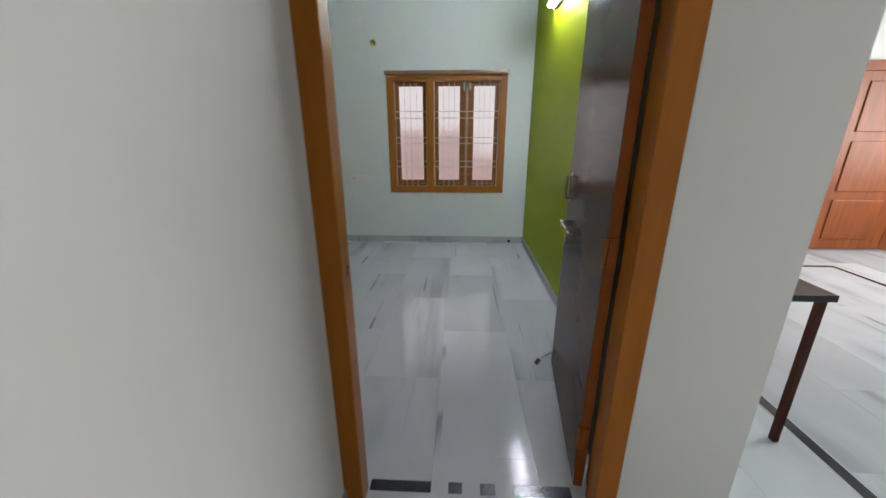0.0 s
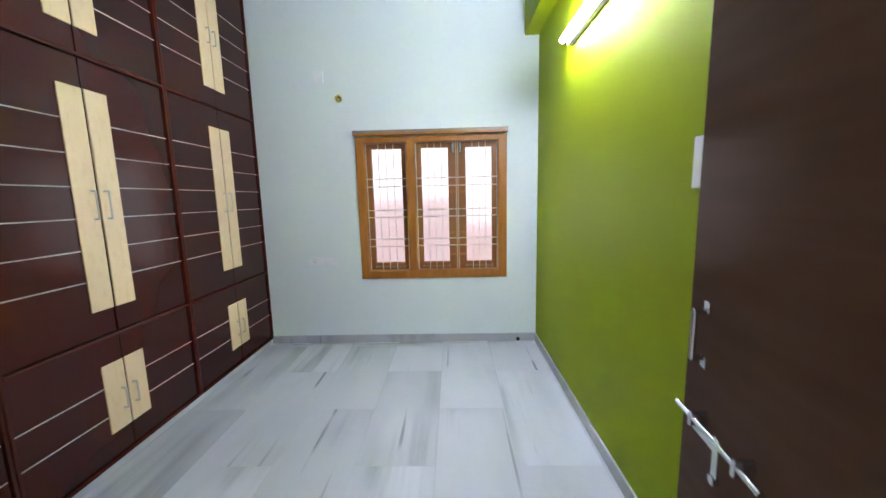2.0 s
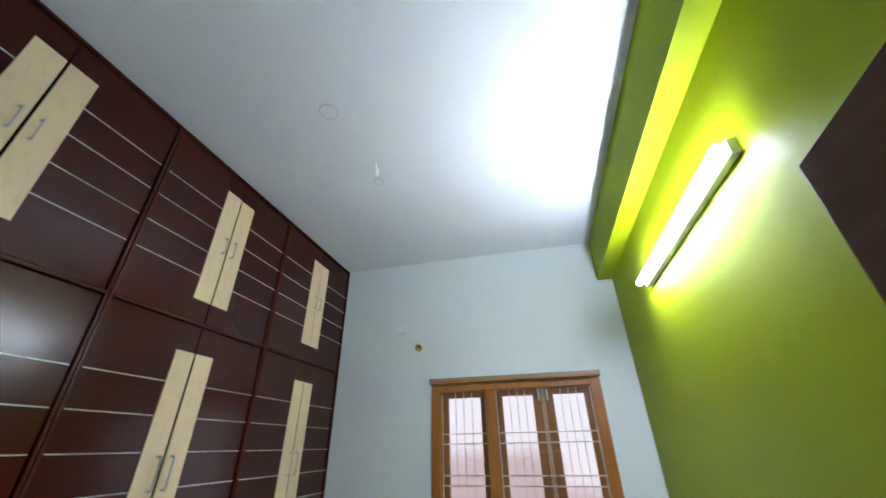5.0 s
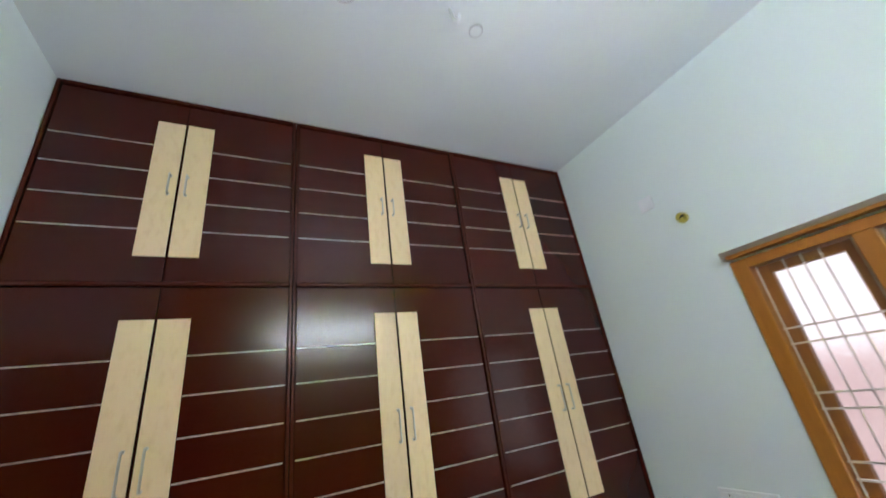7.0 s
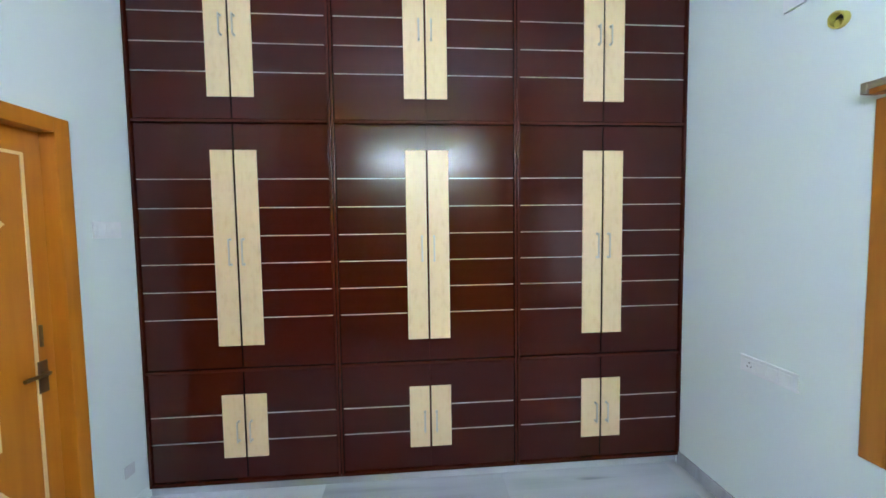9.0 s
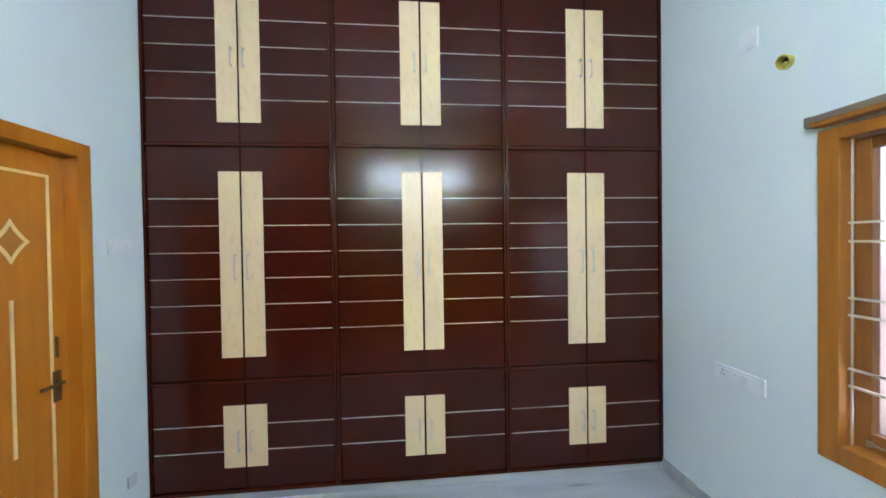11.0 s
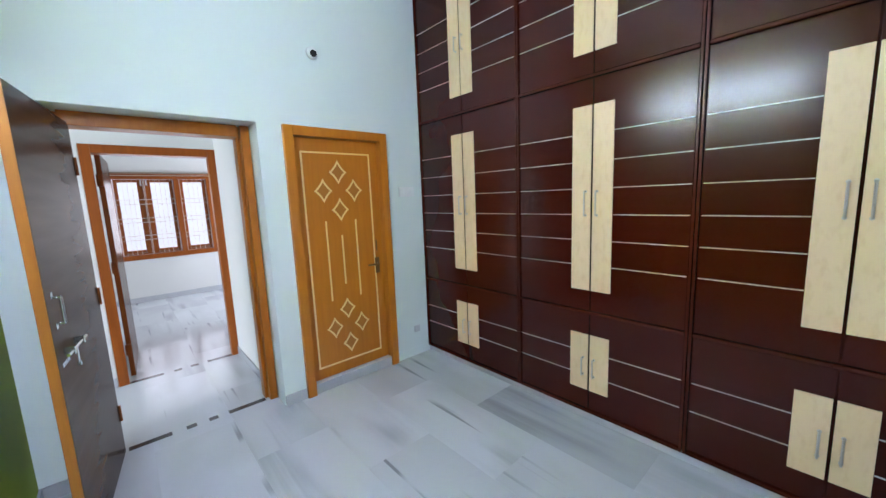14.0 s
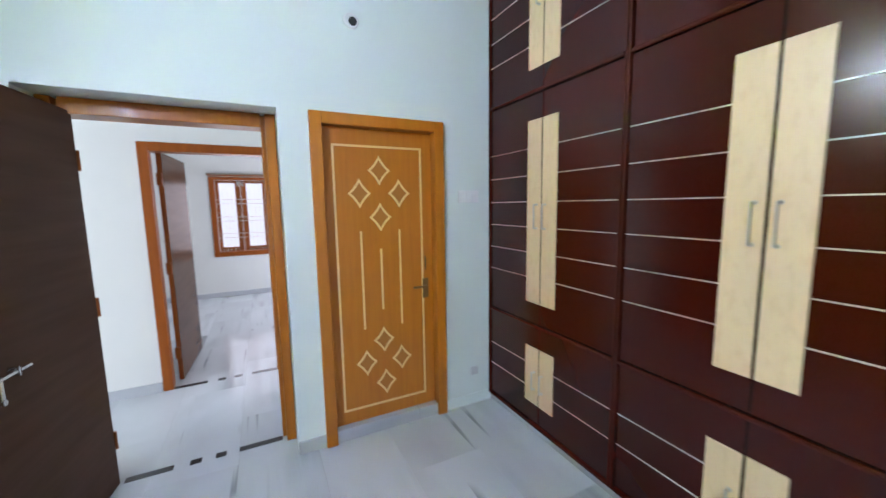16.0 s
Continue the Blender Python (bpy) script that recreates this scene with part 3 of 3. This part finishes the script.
def wardrobe(y0, y1, yc, label):
    """A built-in wardrobe column: carcass, mouldings and six doors with cream strips, handles and silver lines."""
    t = thing("built_in_wardrobe", label, "wardrobe", (0, yc, 0.055), "built-in wardrobes along the wall")
    oz = 0.055

    def b(x0, x1, a, c, z0, z1):
        return (x0, x1, a - yc, c - yc, z0 - oz, z1 - oz)

    part("body", boxes(b(-0.60, -0.024, y0 + 0.001, y1 - 0.001, 0.056, H - 0.004)), CARCASS, t)
    for a, c in ((y0 + 0.001, y0 + 0.016), (y1 - 0.016, y1 - 0.001)):
        part("side_post", boxes(b(-0.0235, 0.011, a, c, 0.056, H - 0.004), bevel=0.004), CARCASS, t)
    for z0, z1 in ((0.056, 0.076), (0.730, 0.750), (2.167, 2.188), (3.224, H - 0.004)):
        part("moulding", boxes(b(-0.0235, 0.013, y0 + 0.0165, y1 - 0.0165, z0, z1), bevel=0.008), CARCASS, t)
    for row, (z0, z1, s0, s1, hz, hl) in ROWS.items():
        for side in (-1, 1):
            a, c = (y0 + 0.019, yc - 0.0035) if side < 0 else (yc + 0.0035, y1 - 0.019)
            d = part("door", boxes(b(-0.022, -0.003, a, c, z0 + 0.002, z1 - 0.002), bevel=0.002), MAHOGANY, t)
            c0 = Vector((-0.003, (a + c) / 2 - yc, (z0 + z1) / 2 - oz))
            tilt = Matrix.Rotation(radians(HANG.uniform(-0.32, 0.32)), 4, "Z") @ Matrix.Rotation(radians(HANG.uniform(-0.10, 0.10)), 4, "Y")
            d.matrix_local = Matrix.Translation(c0) @ tilt @ Matrix.Translation(-c0)
            i0, i1 = (yc - 0.127, yc - 0.006) if side < 0 else (yc + 0.006, yc + 0.127)
            part("cream_strip", boxes(b(-0.0028, 0.004, i0, i1, s0, s1), bevel=0.0015), CREAM, d, "cream marbled laminate strip")
            for z in LINES[row]:
                la, lc = (a + 0.006, i0 - 0.002) if side < 0 else (i1 + 0.002, c - 0.006)
                part("silver_line", boxes(b(-0.0028, 0.0008, la, lc, z - 0.0023, z + 0.0023)), SILVER, d, "thin silver inlay")
            hy = yc + side * 0.036 - yc
            bm = bmesh.new()
            h0, h1 = hz - hl / 2 - oz, hz + hl / 2 - oz
            rod(bm, (0.028, hy, h0), (0.028, hy, h1), 0.0048, 8)
            for z in (h0, h1):
                rod(bm, (0.003, hy, z), (0.030, hy, z), 0.0046, 8)
                rod(bm, (0.004, hy, z), (0.007, hy, z), 0.008, 8)
            part("handle", bm, NICKEL, d, "slim steel bar handle", smooth=True)
    return t


wardrobe(0.004, 1.106, 0.556, "dark mahogany built-in wardrobe next to the bathroom door wall")
wardrobe(1.107, 2.197, 1.655, "dark mahogany built-in wardrobe between two others")
wardrobe(2.198, 3.272, 2.739, "dark mahogany built-in wardrobe beside the window wall")
structure("plinth", boxes((-0.6, -0.012, 0.002, 3.26, 0, 0.054), bevel=0.002), MARBLE, "low marble plinth under the wardrobes", "plinth")


# ---- fittings of the room ----
lamp = thing("tube_light", "lit fluorescent tube on a white batten on the green wall", "tube light", (W, 1.72, 2.43))
part("batten", boxes((-0.034, -0.0005, -0.62, 0.62, -0.032, 0.032), bevel=0.004), PLASTIC, lamp)
part("tube", rod(bmesh.new(), (-0.066, -0.618, 0), (-0.066, 0.618, 0), 0.0185, 16), TUBE, lamp, "glowing fluorescent tube", smooth=True)
for y in (-0.606, 0.606):
    part("lamp_holder", boxes((-0.0465, -0.0345, y - 0.010, y + 0.010, -0.009, 0.011), bevel=0.003), PLASTIC, lamp)


def wall_plate(label, place, turn, w, h, rockers, sockets=0, mat=None):
    """A modular switch plate that lies on a wall; its local y points into the room."""
    t = thing("switch_plate", label, "switch plate")
    t.matrix_world = pose(*place, 0, 0, turn)
    part("plate", boxes((-w / 2, w / 2, 0.0005, 0.011, -h / 2, h / 2), bevel=0.003), mat or PLASTIC, t)
    n = rockers + sockets
    along, tall = (w, False) if w >= h else (h, True)
    step = along * 0.84 / max(n, 1)
    for k in range(n):
        c = -along * 0.42 + step * (k + 0.5)
        a, s = (step * 0.42, min(w, h) * 0.30)
        if tall:
            r = (-s, s, 0.0105, 0.0135, c - a, c + a)
        else:
            r = (c - a, c + a, 0.0105, 0.0135, -s, s)
        p = part("rocker" if k < rockers else "socket", boxes(r, bevel=0.002), PLASTIC, t)
        if k >= rockers:
            mx, mz = (r[0] + r[1]) / 2, (r[4] + r[5]) / 2
            part("socket_holes", boxes(*[(mx + dx - 0.003, mx + dx + 0.003, 0.0132, 0.0142, mz + dz - 0.003, mz + dz + 0.003) for dx, dz in ((0, 0.012), (-0.010, -0.008), (0.010, -0.008))]), BLACK, p)
    return t


wall_plate("white two-gang switch plate on the green wall", (W, 0.978, 1.525), 90, 0.095, 0.165, 2)
wall_plate("white switch plate beside the bathroom door", (0.185, 0.0, 1.570), 0, 0.165, 0.085, 3)
wall_plate("long white switch and socket board under the window", (0.580, D, 0.838), 180, 0.285, 0.085, 3, 1)
wall_plate("square white blank plate high on the wall", (0.640, D, 2.552), 180, 0.095, 0.095, 0)
wall_plate("small grey box low beside the wardrobe", (0.142, 0.0, 0.262), 0, 0.062, 0.062, 0, 0, GREYBOX)

# unfinished conduit ends
conduit = thing("conduit_end", "open yellow conduit end in the window wall", "conduit", (0.822, D, 2.354))
bm = bmesh.new()
rims = [[bm.verts.new((r * math.cos(a), y - 0.010 * math.sin(a) * (y < -0.01), r * math.sin(a))) for a in [2 * math.pi * i / 24 for i in range(24)]]
        for r, y in ((0.031, -0.0005), (0.031, -0.026), (0.025, -0.026), (0.025, -0.0005))]
for lower, upper in zip(rims, rims[1:]):
    for i in range(24):
        j = (i + 1) % 24
        bm.faces.new((lower[i], lower[j], upper[j], upper[i]))
part("ring", bm, YELLOW, conduit, "yellow plastic pipe stub", smooth=True)
# Black disc and yellow piece stand in for the pipe's shaded and lit inside.
part("opening", rod(bmesh.new(), (0, -0.0035, 0), (0, -0.0006, 0), 0.0245, 20), BLACK, conduit, "black disc for the shade deep in the conduit")
part("lit_inner_rim", rod(bmesh.new(), (-0.008, -0.012, -0.010), (-0.006, -0.0036, -0.008), 0.013, 12, 0.016), YELLOW, conduit, "yellow piece added for the lit inside of the pipe", smooth=True)
vent = thing("pipe_outlet", "dark pipe hole in a white collar above the bathroom door", "pipe outlet", (0.968, 0.0, 2.588))
part("collar", rod(bmesh.new(), (0, 0.0005, 0), (0, 0.010, 0), 0.046, 24, 0.040), PLASTIC, vent, smooth=True)
part("opening", rod(bmesh.new(), (-0.008, 0.0102, -0.004), (-0.008, 0.016, -0.004), 0.024, 20), BLACK, vent, "dark pipe opening", smooth=True)

hook = thing("fan_hook", "white painted fan hook hanging from the ceiling", "ceiling hook", (0.985, 1.735, H))
bm = bmesh.new()
bend = [Vector((0.004, -0.030, 0.0)), Vector((0.002, -0.016, -0.045)), Vector((0.0, -0.008, -0.066)), Vector((0.0, 0.004, -0.070)),
        Vector((0.0, 0.013, -0.062)), Vector((-0.002, 0.018, -0.040)), Vector((-0.004, 0.028, 0.0))]
for a, c in zip(bend, bend[1:]):
    rod(bm, a, c, 0.008, 8)
part("loop", bm, PLASTIC, hook, smooth=True)
for x, y, r in ((0.935, 1.885, 0.034), (0.903, 1.222, 0.052)):
    rose = thing("ceiling_rose", "small round white blank cover on the ceiling", "ceiling cover", (x, y, H), "ceiling covers")
    part("cover", rod(bmesh.new(), (0, 0, -0.006), (0, 0, -0.0005), r - 0.004, 28, r - 0.001), CEIL, rose, smooth=True)
    bm = bmesh.new()
    for i in range(28):
        a, c = (Vector((r * math.cos(k), r * math.sin(k), -0.003)) for k in (2 * math.pi * i / 28, 2 * math.pi * (i + 1) / 28))
        rod(bm, a, c, 0.0042, 6)
    # Rim coloured greyer than the cover for its shaded outline.
    part("rim", bm, RIMGREY, rose, smooth=True)
drain = thing("floor_outlet", "small dark round outlet cap at the skirting", "outlet", (2.475, D - 0.03, 0.0))
part("cap", rod(bmesh.new(), (0, 0.016, 0.028), (0, -0.006, 0.028), 0.018, 16), BLACK, drain, smooth=True)
part("rim", rod(bmesh.new(), (0, 0.0165, 0.028), (0, 0.010, 0.028), 0.026, 16), SKIRT, drain, smooth=True)


# ---- the hall seen past the corridor ----
shelf = thing("granite_shelf", "narrow black granite shelf on a dark wooden leg", "shelf", (3.262, 0.375, 0))
part("top", boxes((-0.10, 0.085, -0.33, 0.45, 0.735, 0.765), bevel=0.004), GRANITE, shelf)
part("leg", boxes((0.052, 0.080, -0.30, -0.27, 0, 0.735), bevel=0.003), CARCASS, shelf)
part("leg", boxes((0.052, 0.080, 0.39, 0.42, 0, 0.735), bevel=0.003), CARCASS, shelf)
main = thing("door_4", "panelled red-brown wooden double door of the hall", "door", (6.9, 3.145, 0), kind="structure")
part("frame", boxes((-0.95, -0.85, -0.05, 0.0, 0, 2.1), (0.85, 0.95, -0.05, 0.0, 0, 2.1), (-0.85, 0.85, -0.05, 0, 2.0, 2.1), bevel=0.004), HALLWOOD, main)
for s in (-1, 1):
    lf = part("leaf", boxes((min(0.002 * s, 0.848 * s), max(0.002 * s, 0.848 * s), -0.035, -0.001, 0.02, 1.998), bevel=0.002), HALLWOOD, main)
    for z0, z1 in ((0.15, 0.62), (0.72, 1.28), (1.38, 1.90)):
        part("raised_panel", boxes((s * 0.425 - 0.28, s * 0.425 + 0.28, -0.048, -0.034, z0, z1), bevel=0.008), HALLWOOD, lf)

# ---- floor: base, slabs and dark bands ----
floor = structure("floor", boxes((-0.75, 7.8, -5.64, D + 0.42, -0.06, -0.012)), GROUT, "grey-white polished marble slab floor", "floor")
TW, TL = 0.447, 1.085
slab = mesh_of("slab", boxes((-TW / 2 + 0.0003, TW / 2 - 0.0003, -TL / 2 + 0.0003, TL / 2 - 0.0003, -0.0115, 0.0), bevel=0.0004), MARBLE)
x_first, k = -0.055 - TW * 2, 0
for i in range(0, 19):
    xc = x_first + TW * (i + 0.5)
    if xc > 7.7:
        break
    shift = 1.01 if (i % 2) == 0 else 1.555
    for j in range(-7, 3):
        yc = shift + TL * (j + 0.5)
        if yc > D + 0.4 or yc < -5.7:
            continue
        tile = new("slab", slab)
        tile.location, tile.parent = (xc, yc, 0), floor
for y, ends in ((-0.226, ((2.075, 2.30), (1.935, 1.995), (1.805, 1.862), (1.484, 1.735))), (-1.392, ((2.03, 2.268), (1.893, 1.952), (1.76, 1.825), (1.472, 1.685)))):
    for a, b in ends:
        part("granite_strip", boxes((a, b, y - 0.025, y + 0.025, -0.006, 0.0012), bevel=0.0005), GRANITE, floor, "black granite threshold strip")
for a in ((3.455, 3.51, -1.3, 2.5), (3.455, 5.88, 2.5005, 2.55), (5.83, 5.88, -1.3, 2.5)):
    part("granite_strip", boxes((*a, -0.006, 0.0012)), GRANITE, floor, "black granite floor border")
